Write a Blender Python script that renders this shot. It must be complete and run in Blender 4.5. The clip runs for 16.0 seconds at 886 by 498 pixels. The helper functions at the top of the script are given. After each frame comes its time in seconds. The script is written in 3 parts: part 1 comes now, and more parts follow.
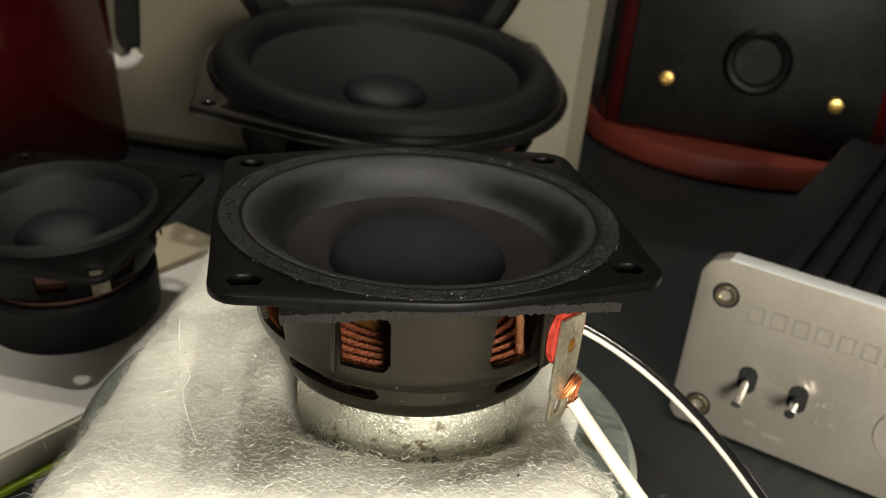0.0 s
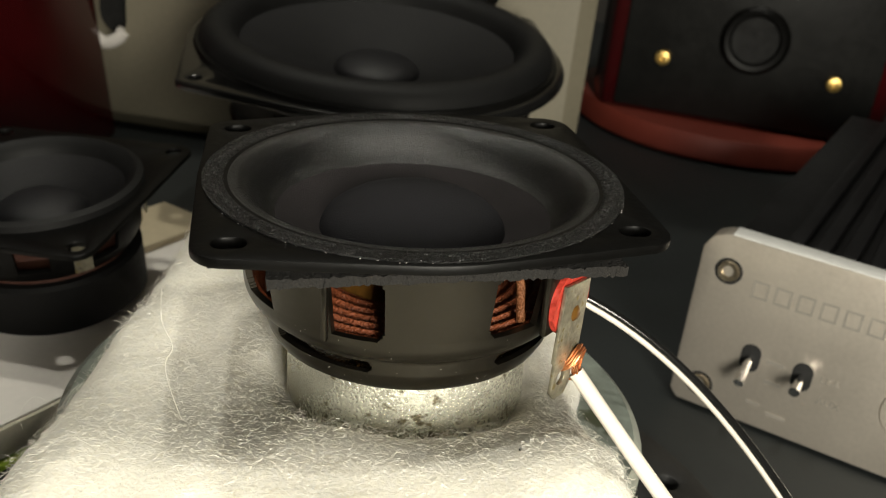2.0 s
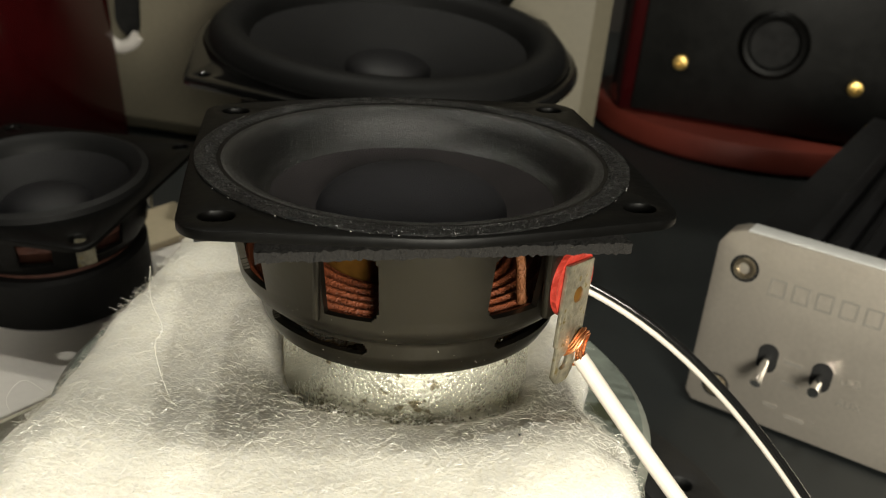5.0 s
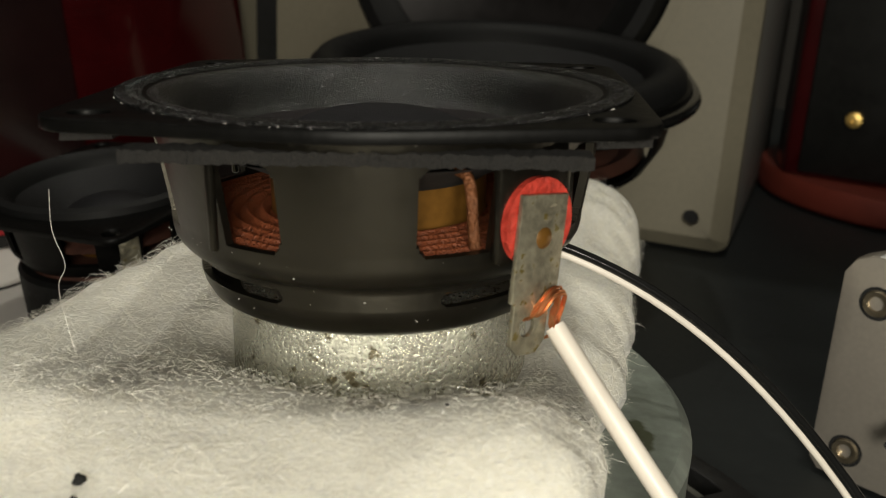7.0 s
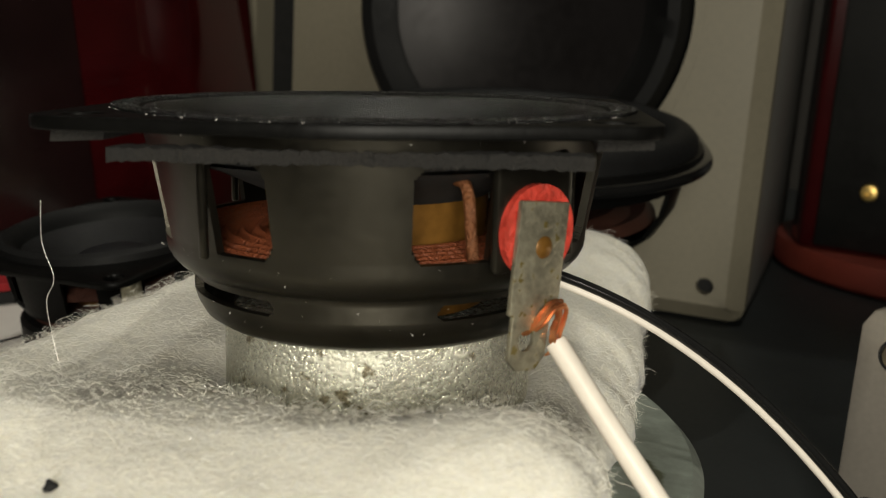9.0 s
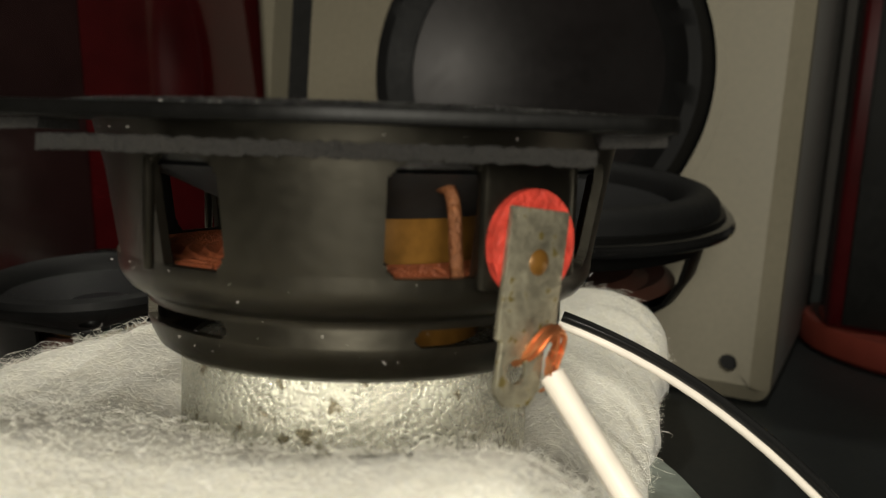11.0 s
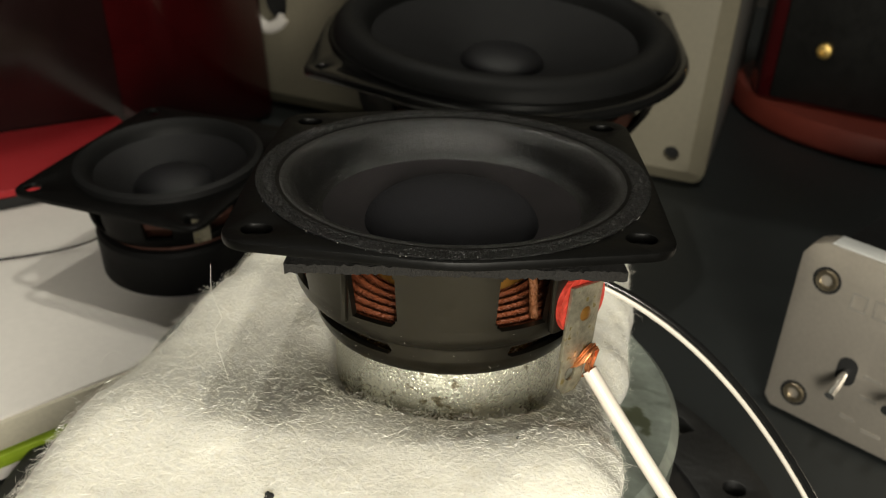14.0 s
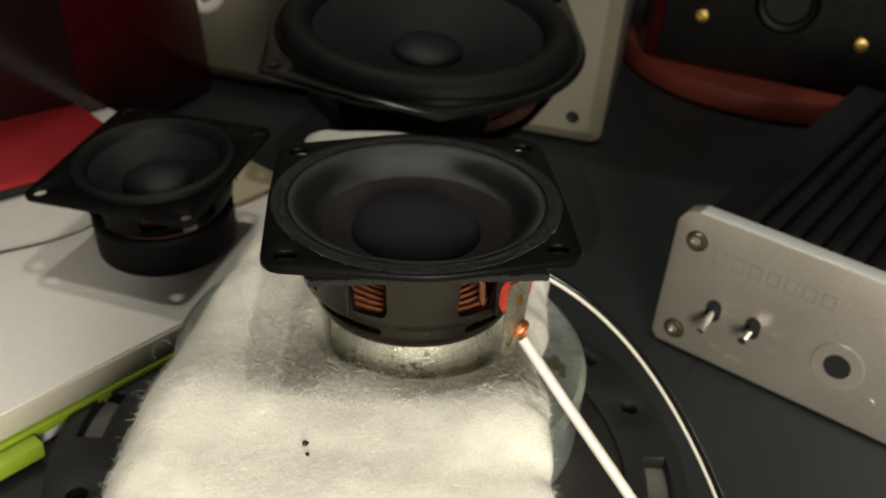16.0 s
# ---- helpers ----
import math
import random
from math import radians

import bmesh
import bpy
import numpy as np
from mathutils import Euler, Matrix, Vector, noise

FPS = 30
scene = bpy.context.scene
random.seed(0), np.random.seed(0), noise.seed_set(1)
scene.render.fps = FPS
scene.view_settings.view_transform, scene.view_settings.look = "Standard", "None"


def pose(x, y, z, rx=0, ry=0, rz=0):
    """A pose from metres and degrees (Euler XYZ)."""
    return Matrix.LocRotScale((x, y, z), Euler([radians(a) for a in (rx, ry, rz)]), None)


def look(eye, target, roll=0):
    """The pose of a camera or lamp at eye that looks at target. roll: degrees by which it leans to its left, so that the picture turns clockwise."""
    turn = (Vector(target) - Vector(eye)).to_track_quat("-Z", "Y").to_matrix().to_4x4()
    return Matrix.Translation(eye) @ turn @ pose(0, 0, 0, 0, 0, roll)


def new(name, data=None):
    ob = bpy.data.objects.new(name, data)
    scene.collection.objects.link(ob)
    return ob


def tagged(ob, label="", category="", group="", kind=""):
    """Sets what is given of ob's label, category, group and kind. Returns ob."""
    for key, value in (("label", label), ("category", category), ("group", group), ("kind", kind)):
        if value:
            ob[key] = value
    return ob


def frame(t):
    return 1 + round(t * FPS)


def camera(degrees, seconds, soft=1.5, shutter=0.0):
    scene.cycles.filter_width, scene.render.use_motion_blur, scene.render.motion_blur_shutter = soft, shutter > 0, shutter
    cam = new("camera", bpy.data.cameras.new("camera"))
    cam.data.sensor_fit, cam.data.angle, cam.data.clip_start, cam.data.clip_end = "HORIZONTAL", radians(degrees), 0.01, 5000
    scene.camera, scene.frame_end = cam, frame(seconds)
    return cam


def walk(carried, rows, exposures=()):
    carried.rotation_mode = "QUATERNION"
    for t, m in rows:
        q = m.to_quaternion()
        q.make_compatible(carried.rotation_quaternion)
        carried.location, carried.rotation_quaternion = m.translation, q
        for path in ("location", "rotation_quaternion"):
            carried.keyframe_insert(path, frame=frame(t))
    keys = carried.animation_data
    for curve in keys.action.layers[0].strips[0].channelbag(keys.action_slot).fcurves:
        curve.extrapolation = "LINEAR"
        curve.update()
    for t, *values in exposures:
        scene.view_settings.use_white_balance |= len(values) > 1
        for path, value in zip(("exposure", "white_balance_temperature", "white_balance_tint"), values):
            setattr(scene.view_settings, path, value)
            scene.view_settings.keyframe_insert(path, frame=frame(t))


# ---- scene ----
cam = camera(50.3, 16.0, soft=1.1)
cam.data.dof.use_dof = True
cam.data.dof.focus_distance = 0.120
cam.data.dof.aperture_fstop = 46.0
METRES, EYE, TILT, LEAN, TURN = 0.215, 0.134, -24.2, -6.0, 0.0
ROWS = [
    (0.0, 0.0, 0.0, 0.0, -0.0, 0.0, 0.0),
    (0.5, -0.0011, 0.0152, -0.0077, -0.2, -0.43, 0.01),
    (1.0, -0.0016, 0.0268, -0.013, -0.57, -0.39, 0.1),
    (1.5, -0.0039, 0.0326, -0.0174, -0.56, -0.45, 0.21),
    (2.0, -0.0026, 0.031, -0.0165, -0.47, -0.55, 0.28),
    (2.5, -0.0024, 0.0344, -0.0182, -0.2, -0.55, 0.27),
    (3.0, -0.0017, 0.0371, -0.0191, -0.2, -0.52, 0.3),
    (5.5, 0.0232, 0.0616, -0.0589, 1.8, 1.5, 0.04),
    (6.0, 0.0794, 0.1151, -0.0968, 7.67, 4.31, -1.33),
    (6.5, 0.1187, 0.1531, -0.1074, 11.41, 5.56, -1.73),
    (7.0, 0.1354, 0.1751, -0.1201, 12.88, 6.86, -2.67),
    (7.5, 0.1386, 0.1805, -0.1231, 13.09, 7.69, -3.17),
    (8.0, 0.1349, 0.1816, -0.1239, 12.91, 8.13, -3.43),
    (10.5, 0.1538, 0.2392, -0.1897, 15.68, 17.93, -3.56),
    (11.0, 0.143, 0.2621, -0.1672, 14.7, 17.45, -4.83),
    (11.5, 0.1408, 0.2606, -0.143, 14.4, 14.84, -5.24),
    (12.0, 0.1399, 0.2369, -0.1226, 14.32, 12.5, -5.18),
    (12.5, 0.1214, 0.2023, -0.1073, 12.75, 9.47, -5.11),
    (13.0, 0.1129, 0.1735, -0.0799, 12.56, 6.55, -4.02),
    (13.5, 0.1072, 0.083, -0.0332, 11.43, 1.63, -3.9),
    (14.0, 0.103, 0.0006, -0.0043, 10.86, -2.0, -2.9),
    (14.5, 0.0979, -0.0379, 0.0101, 9.82, -4.05, -2.38),
    (15.0, 0.0875, -0.0943, 0.0359, 7.59, -5.45, -1.86),
    (15.5, 0.0829, -0.167, 0.0636, 6.0, -6.18, -1.2),
    (16.0, 0.0837, -0.2291, 0.0823, 4.95, -6.78, -0.87),
]
walk(cam, [(t, pose(0, 0, EYE, TILT, LEAN, TURN) @ pose(METRES * x, METRES * y, METRES * z, 90 + pitch, roll, yaw)) for t, x, y, z, yaw, pitch, roll in ROWS],
     exposures=[(0.0, 0.25), (3.2, 0.18), (5.5, -0.04), (6.3, -0.36), (7.0, -0.5), (8.2, -0.53), (10.5, -0.34), (12.5, -0.08), (13.5, 0.03), (14.5, -0.3), (16.0, -0.3)])

# ---- light ----
world = bpy.data.worlds.new("room_air")
scene.world = world
world.use_nodes = True
world.node_tree.nodes["Background"].inputs[0].default_value = (0.9, 0.95, 1.0, 1)
world.node_tree.nodes["Background"].inputs[1].default_value = 0.005


def bulb(x, y, z, watts, size, colour=(1.0, 0.97, 0.84)):
    data = bpy.data.lights.new("ceiling_bulb", "POINT")
    data.energy, data.shadow_soft_size, data.color = watts, size, colour
    ob = new("ceiling_bulb", data)
    ob.location = (x, y, z)
    return ob


for bx, by in ((-0.23, 0.44), (0.11, 0.15)):
    bulb(bx, by, 1.15, 10.0, 0.022)
# Unseen low front light, inferred from metal highlights; what sheds it is unknown.
front_light = new("front_light", bpy.data.lights.new("front_light", "AREA"))
front_light.data.shape, front_light.data.size, front_light.data.size_y = "RECTANGLE", 0.11, 0.16
front_light.data.energy, front_light.data.color = 2.4, (1.0, 0.95, 0.81)
front_light.matrix_basis = look((0.10, -0.21, 0.138), (0.0, 0.13, 0.06))


# ---- materials ----
def mat(name, colour, rough=0.6, metal=0.0, grain=400.0, vary=0.25, bump=0.1, blotch=40.0, coat=0.0, spec=0.5, speck=None):
    """A surface with variation at two scales (grain and blotches, per metre) and fine relief."""
    m = bpy.data.materials.new(name)
    m.use_nodes = True
    nt = m.node_tree
    bsdf = nt.nodes["Principled BSDF"]
    tc = nt.nodes.new("ShaderNodeTexCoord")
    fine = nt.nodes.new("ShaderNodeTexNoise")
    fine.inputs["Scale"].default_value, fine.inputs["Detail"].default_value = grain, 6
    wide = nt.nodes.new("ShaderNodeTexNoise")
    wide.inputs["Scale"].default_value, wide.inputs["Detail"].default_value = blotch, 4
    for n in (fine, wide):
        nt.links.new(tc.outputs["Object"], n.inputs["Vector"])
    mul = nt.nodes.new("ShaderNodeMath")
    mul.operation = "ADD"
    nt.links.new(fine.outputs["Fac"], mul.inputs[0])
    nt.links.new(wide.outputs["Fac"], mul.inputs[1])
    ramp = nt.nodes.new("ShaderNodeMapRange")
    ramp.inputs["From Min"].default_value, ramp.inputs["From Max"].default_value = 0.6, 1.4
    ramp.inputs["To Min"].default_value, ramp.inputs["To Max"].default_value = 1 - vary, 1 + vary
    nt.links.new(mul.outputs[0], ramp.inputs["Value"])
    mix = nt.nodes.new("ShaderNodeVectorMath")
    mix.operation = "SCALE"
    mix.inputs[0].default_value = colour
    nt.links.new(ramp.outputs["Result"], mix.inputs["Scale"])
    last = mix.outputs["Vector"]
    if speck:
        spots = nt.nodes.new("ShaderNodeTexNoise")
        spots.inputs["Scale"].default_value, spots.inputs["Detail"].default_value = speck[1], 3
        nt.links.new(tc.outputs["Object"], spots.inputs["Vector"])
        cut = nt.nodes.new("ShaderNodeMapRange")
        cut.inputs["From Min"].default_value, cut.inputs["From Max"].default_value = speck[2], speck[2] + 0.06
        nt.links.new(spots.outputs["Fac"], cut.inputs["Value"])
        blend = nt.nodes.new("ShaderNodeMix")
        blend.data_type = "RGBA"
        blend.inputs["B"].default_value = (*speck[0], 1)
        nt.links.new(cut.outputs["Result"], blend.inputs["Factor"])
        nt.links.new(last, blend.inputs["A"])
        last = blend.outputs["Result"]
    nt.links.new(last, bsdf.inputs["Base Color"])
    rr = nt.nodes.new("ShaderNodeMapRange")
    rr.inputs["From Min"].default_value, rr.inputs["From Max"].default_value = 0.6, 1.4
    rr.inputs["To Min"].default_value, rr.inputs["To Max"].default_value = max(0.02, rough * 0.85), min(1, rough * 1.15)
    nt.links.new(mul.outputs[0], rr.inputs["Value"])
    nt.links.new(rr.outputs["Result"], bsdf.inputs["Roughness"])
    bsdf.inputs["Metallic"].default_value = metal
    bsdf.inputs["Coat Weight"].default_value = coat
    bsdf.inputs["Coat Roughness"].default_value = 0.06
    bsdf.inputs["Specular IOR Level"].default_value = spec
    if bump:
        b = nt.nodes.new("ShaderNodeBump")
        b.inputs["Strength"].default_value, b.inputs["Distance"].default_value = min(1, bump), 0.0002 + 0.0004 * bump
        nt.links.new(fine.outputs["Fac"], b.inputs["Height"])
        nt.links.new(b.outputs["Normal"], bsdf.inputs["Normal"])
    return m


M_BLACK = mat("black_coated_steel", (0.0024, 0.0023, 0.0021), 0.42, 0.0, 900, 0.3, 0.12, 60, spec=0.11)
M_BASKET = mat("satin_black_basket", (0.0034, 0.0030, 0.0023), 0.35, 0.0, 700, 0.35, 0.10, 90, spec=0.56)
M_BASKET.node_tree.nodes["Principled BSDF"].inputs["Specular Tint"].default_value = (1.0, 0.92, 0.74, 1)
M_SURROUND = mat("foam_surround", (0.004, 0.004, 0.004), 0.32, 0.0, 4500, 0.4, 0.5, 80, spec=0.8)
M_GLITTER = mat("grainy_adhesive", (0.005, 0.005, 0.005), 0.3, 0.0, 4200, 0.6, 0.8, 300, spec=0.4)
# Grain colour varies by piece; the few pale ones paint glints of light.
M_GRAIN = mat("glint_painted_grains", (0.006, 0.006, 0.006), 0.24, 0.0, 900, 0.2, 0.0, 200, spec=0.9)
nt = M_GRAIN.node_tree
isle, power, tone = nt.nodes.new("ShaderNodeNewGeometry"), nt.nodes.new("ShaderNodeMath"), nt.nodes.new("ShaderNodeMapRange")
power.operation, power.inputs[1].default_value = "POWER", 9.0
tone.inputs["To Min"].default_value, tone.inputs["To Max"].default_value = 0.003, 0.15
nt.links.new(isle.outputs["Random Per Island"], power.inputs[0])
nt.links.new(power.outputs[0], tone.inputs["Value"])
nt.links.new(tone.outputs["Result"], nt.nodes["Principled BSDF"].inputs["Base Color"])
M_CONE = mat("paper_cone", (0.021, 0.018, 0.0192), 0.7, 0.0, 6500, 0.45, 0.6, 90, spec=0.2)
M_DOME = mat("dust_cap_cloth", (0.0125, 0.0122, 0.0152), 0.6, 0.0, 6500, 0.6, 0.7, 90, spec=0.25)
M_CONE_FAR = mat("black_paper_cone", (0.0042, 0.0041, 0.0048), 0.6, 0.0, 2500, 0.35, 0.4, 90, spec=0.28)
M_DOME_FAR = mat("black_dust_cap", (0.0055, 0.0055, 0.0070), 0.5, 0.0, 3000, 0.35, 0.4, 90, spec=0.34)
M_FOAM = mat("grey_foam", (0.0085, 0.0074, 0.0062), 0.95, 0.0, 2400, 0.6, 1.0, 200)
M_GLOSS_EDGE = mat("glossy_black_steel", (0.005, 0.005, 0.005), 0.16, 0.0, 500, 0.3, 0.1, 60, spec=0.6)
M_GASKET = mat("grey_card_gasket", (0.13, 0.125, 0.105), 0.85, 0.0, 900, 0.25, 0.4, 80)
M_ZINC = mat("zinc_plated_steel", (0.68, 0.67, 0.57), 0.27, 0.75, 2300, 0.25, 0.8, 150, speck=((0.24, 0.21, 0.14), 420, 0.62))
M_TIN = mat("tarnished_tab", (0.31, 0.285, 0.21), 0.38, 0.75, 900, 0.6, 0.6, 330, speck=((0.23, 0.18, 0.06), 900, 0.60))
M_RED_FIBRE = mat("red_fibre_washer", (0.42, 0.036, 0.022), 0.5, 0.0, 900, 0.45, 0.9, 200)
M_SPIDER = mat("copper_brown_cloth", (0.23, 0.060, 0.022), 0.45, 0.0, 2500, 0.4, 0.9, 300)
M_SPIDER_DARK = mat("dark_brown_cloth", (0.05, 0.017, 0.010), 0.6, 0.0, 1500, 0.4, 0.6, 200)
M_COPPER = mat("bare_copper", (0.80, 0.34, 0.15), 0.40, 1.0, 800, 0.2, 0.1, 200)
M_LEAD = mat("dull_copper_braid", (0.17, 0.062, 0.022), 0.45, 0.4, 2600, 0.5, 0.9, 300)
M_THIN_LINE = mat("dark_thin_line", (0.012, 0.011, 0.010), 0.8, 0.0, 900, 0.2, 0.0, 200, spec=0.1)
M_FORMER = mat("amber_coil_former", (0.17, 0.08, 0.016), 0.3, 0.4, 600, 0.4, 0.1, 200)
M_WHITE_PVC = mat("white_cable_sheath", (0.72, 0.66, 0.58), 0.35, 0.0, 500, 0.08, 0.05, 60)
M_BLACK_PVC = mat("black_cable_sheath", (0.008, 0.008, 0.008), 0.14, 0.0, 500, 0.2, 0.05, 60)
M_WAD = mat("white_polyester_wadding", (0.74, 0.715, 0.64), 0.95, 0.0, 1800, 0.12, 0.5, 170, spec=0.2)
soft = M_WAD.node_tree.nodes["Principled BSDF"]
soft.inputs["Subsurface Weight"].default_value, soft.inputs["Subsurface Scale"].default_value = 0.55, 0.003
soft.inputs["Subsurface Radius"].default_value = (1.0, 0.95, 0.8)
M_FIBRE = mat("white_fibre", (0.88, 0.855, 0.78), 0.22, 0.0, 900, 0.1, 0.0, 200, spec=0.9)
nt = M_FIBRE.node_tree
lit, mixer = nt.nodes.new("ShaderNodeBsdfTranslucent"), nt.nodes.new("ShaderNodeMixShader")
lit.inputs["Color"].default_value, mixer.inputs["Fac"].default_value = (0.85, 0.82, 0.74, 1), 0.3
nt.links.new(nt.nodes["Principled BSDF"].outputs[0], mixer.inputs[1])
nt.links.new(lit.outputs[0], mixer.inputs[2])
nt.links.new(mixer.outputs[0], nt.nodes["Material Output"].inputs["Surface"])
M_GREEN_ZINC = mat("grey_green_plated_steel", (0.24, 0.27, 0.24), 0.4, 0.5, 500, 0.35, 0.3, 90, speck=((0.10, 0.11, 0.07), 140, 0.62))
M_CAST = mat("black_cast_frame", (0.009, 0.009, 0.009), 0.5, 0.0, 500, 0.4, 0.5, 60, spec=0.4)
M_DESK = mat("dark_grey_desk", (0.0155, 0.018, 0.0185), 0.5, 0.0, 700, 0.28, 0.15, 25, spec=0.35)
M_BEIGE = mat("beige_painted_baffle", (0.185, 0.166, 0.12), 0.55, 0.0, 500, 0.12, 0.15, 18)
M_GREYSIDE = mat("grey_cabinet_side", (0.16, 0.155, 0.145), 0.5, 0.0, 300, 0.08, 0.1, 18)
M_CONE_SHINE = mat("polished_cone", (0.018, 0.016, 0.016), 0.42, 0.5, 300, 0.2, 0.05, 40)
M_RUBBER = mat("black_rubber", (0.0040, 0.0040, 0.0041), 0.60, 0.0, 700, 0.2, 0.2, 60, spec=0.2)
M_RED = mat("dark_red_lacquer", (0.038, 0.0022, 0.003), 0.09, 0.0, 60, 0.4, 0.0, 14, coat=0.5)
M_RED_DEEP = mat("deep_red_lacquer", (0.031, 0.0023, 0.0028), 0.10, 0.0, 60, 0.4, 0.0, 14, coat=0.4)
M_RED_BASE = mat("red_lacquered_base", (0.18, 0.031, 0.019), 0.5, 0.0, 90, 0.25, 0.05, 20)
M_REDBOOK = mat("red_card", (0.30, 0.008, 0.012), 0.5, 0.0, 400, 0.1, 0.1, 30)
M_BLACK_GLOSS = mat("black_back_panel", (0.008, 0.008, 0.0075), 0.4, 0.0, 500, 0.3, 0.1, 50, spec=0.3)
M_BLACK_LACQUER = mat("dark_brown_lacquer", (0.010, 0.004, 0.004), 0.22, 0.0, 60, 0.4, 0.0, 14, coat=0.2)
M_GOLD = mat("brass_screw", (0.80, 0.55, 0.18), 0.3, 1.0, 900, 0.2, 0.2, 300)
M_ALU = mat("brushed_aluminium", (0.60, 0.545, 0.475), 0.36, 0.75, 900, 0.09, 0.12, 40)
# Paler than the panel to paint the ceiling light on its top face.
M_ALU_TOP_LIT = mat("lit_top_aluminium", (0.82, 0.82, 0.80), 0.4, 0.25, 600, 0.06, 0.1, 40)
M_CHROME = mat("chrome", (0.75, 0.74, 0.72), 0.12, 1.0, 300, 0.1, 0.0, 60)
M_STEEL = mat("dull_steel_screw", (0.32, 0.27, 0.19), 0.32, 0.9, 900, 0.3, 0.2, 300)
M_FIN = mat("black_anodised_fins", (0.0045, 0.0045, 0.005), 0.42, 0.1, 600, 0.2, 0.1, 60, spec=0.3)
# For black parts, and for shade painted where holes and recesses are not cut.
M_DARK = mat("black_and_hole_shade", (0.004, 0.004, 0.004), 0.8, 0.0, 300, 0.2, 0.0, 60)
M_PRINT = mat("grey_print", (0.40, 0.37, 0.33), 0.4, 0.6, 500, 0.1, 0.0, 60)
M_PAPER = mat("white_card_box", (0.74, 0.70, 0.66), 0.6, 0.0, 600, 0.05, 0.1, 20)
M_PAPER_SIDE = mat("cream_card_edge", (0.52, 0.48, 0.38), 0.75, 0.0, 900, 0.12, 0.2, 60)
M_GREEN = mat("lime_green_plastic", (0.30, 0.42, 0.03), 0.4, 0.0, 400, 0.1, 0.05, 40)
M_WALL = mat("room_wall", (0.13, 0.12, 0.11), 0.8, 0.0, 60, 0.1, 0.1, 4)
M_CEIL = mat("room_ceiling", (0.30, 0.29, 0.27), 0.8, 0.0, 60, 0.08, 0.1, 4)
M_CARTON = mat("tan_card", (0.45, 0.38, 0.26), 0.7, 0.0, 500, 0.1, 0.1, 40)


# ---- builders (lengths in millimetres) ----
def thing(name, x, y, z, rx=0, ry=0, rz=0, label="", category="", group="", kind=""):
    ob = new(name)
    ob.empty_display_size = 0.01
    ob.matrix_basis = pose(x / 1000, y / 1000, z / 1000, rx, ry, rz)
    return tagged(ob, label, category, group, kind)


def part(name, bm, material, parent, label="", smooth=35, place=None):
    if place is not None:
        bmesh.ops.transform(bm, matrix=place, verts=bm.verts)
    bmesh.ops.scale(bm, vec=(0.001, 0.001, 0.001), verts=bm.verts)
    bmesh.ops.recalc_face_normals(bm, faces=bm.faces)
    me = bpy.data.meshes.new(name)
    bm.to_mesh(me)
    bm.free()
    me.materials.append(material)
    if smooth:
        me.shade_smooth()
        me.set_sharp_from_angle(angle=radians(smooth))
    ob = new(name, me)
    ob.parent = parent
    if label:
        ob["label"] = label
    return ob


def at(x=0, y=0, z=0, rx=0, ry=0, rz=0):
    return pose(x, y, z, rx, ry, rz)


def lathe(profile, seg=96, closed=False):
    bm = bmesh.new()
    rings = []
    for r, z in profile:
        if r < 1e-6:
            rings.append([bm.verts.new((0, 0, z))])
        else:
            rings.append([bm.verts.new((r * math.cos(2 * math.pi * k / seg), r * math.sin(2 * math.pi * k / seg), z)) for k in range(seg)])
    pairs = list(zip(rings, rings[1:]))
    if closed:
        pairs.append((rings[-1], rings[0]))
    for a, b in pairs:
        for k in range(seg):
            j = (k + 1) % seg
            if len(a) == 1 and len(b) == 1:
                continue
            if len(a) == 1:
                bm.faces.new((a[0], b[j], b[k]))
            elif len(b) == 1:
                bm.faces.new((a[k], a[j], b[0]))
            else:
                bm.faces.new((a[k], a[j], b[j], b[k]))
    return bm


def shell(profile, thick, seg, gone):
    """A turned sheet with openings: gone(azimuth in degrees, r, z) tells the cells left out."""
    bm = bmesh.new()
    rings = [[bm.verts.new((r * math.cos(2 * math.pi * k / seg), r * math.sin(2 * math.pi * k / seg), z)) for k in range(seg)] for r, z in profile]
    for i in range(len(profile) - 1):
        r, z = (profile[i][0] + profile[i + 1][0]) / 2, (profile[i][1] + profile[i + 1][1]) / 2
        for k in range(seg):
            if gone((k + 0.5) * 360 / seg, r, z):
                continue
            j = (k + 1) % seg
            bm.faces.new((rings[i][k], rings[i][j], rings[i + 1][j], rings[i + 1][k]))
    bmesh.ops.delete(bm, geom=[v for v in bm.verts if not v.link_faces], context="VERTS")
    bmesh.ops.recalc_face_normals(bm, faces=bm.faces)
    bmesh.ops.solidify(bm, geom=bm.faces[:], thickness=thick)
    return bm


def box(sx, sy, sz, bevel=0.0, seg=2):
    """A box on z = 0, centred in x and y."""
    bm = bmesh.new()
    bmesh.ops.create_cube(bm, size=1)
    bmesh.ops.scale(bm, vec=(sx, sy, sz), verts=bm.verts)
    bmesh.ops.translate(bm, vec=(0, 0, sz / 2), verts=bm.verts)
    if bevel:
        bmesh.ops.bevel(bm, geom=bm.edges[:], offset=bevel, segments=seg, affect="EDGES", profile=0.5)
    return bm


def hull2d(points):
    pts = sorted(set((round(x, 4), round(y, 4)) for x, y in points))

    def half(seq):
        out = []
        for p in seq:
            while len(out) > 1 and (out[-1][0] - out[-2][0]) * (p[1] - out[-2][1]) - (out[-1][1] - out[-2][1]) * (p[0] - out[-2][0]) <= 0:
                out.pop()
            out.append(p)
        return out[:-1]
    return half(pts) + half(pts[::-1])


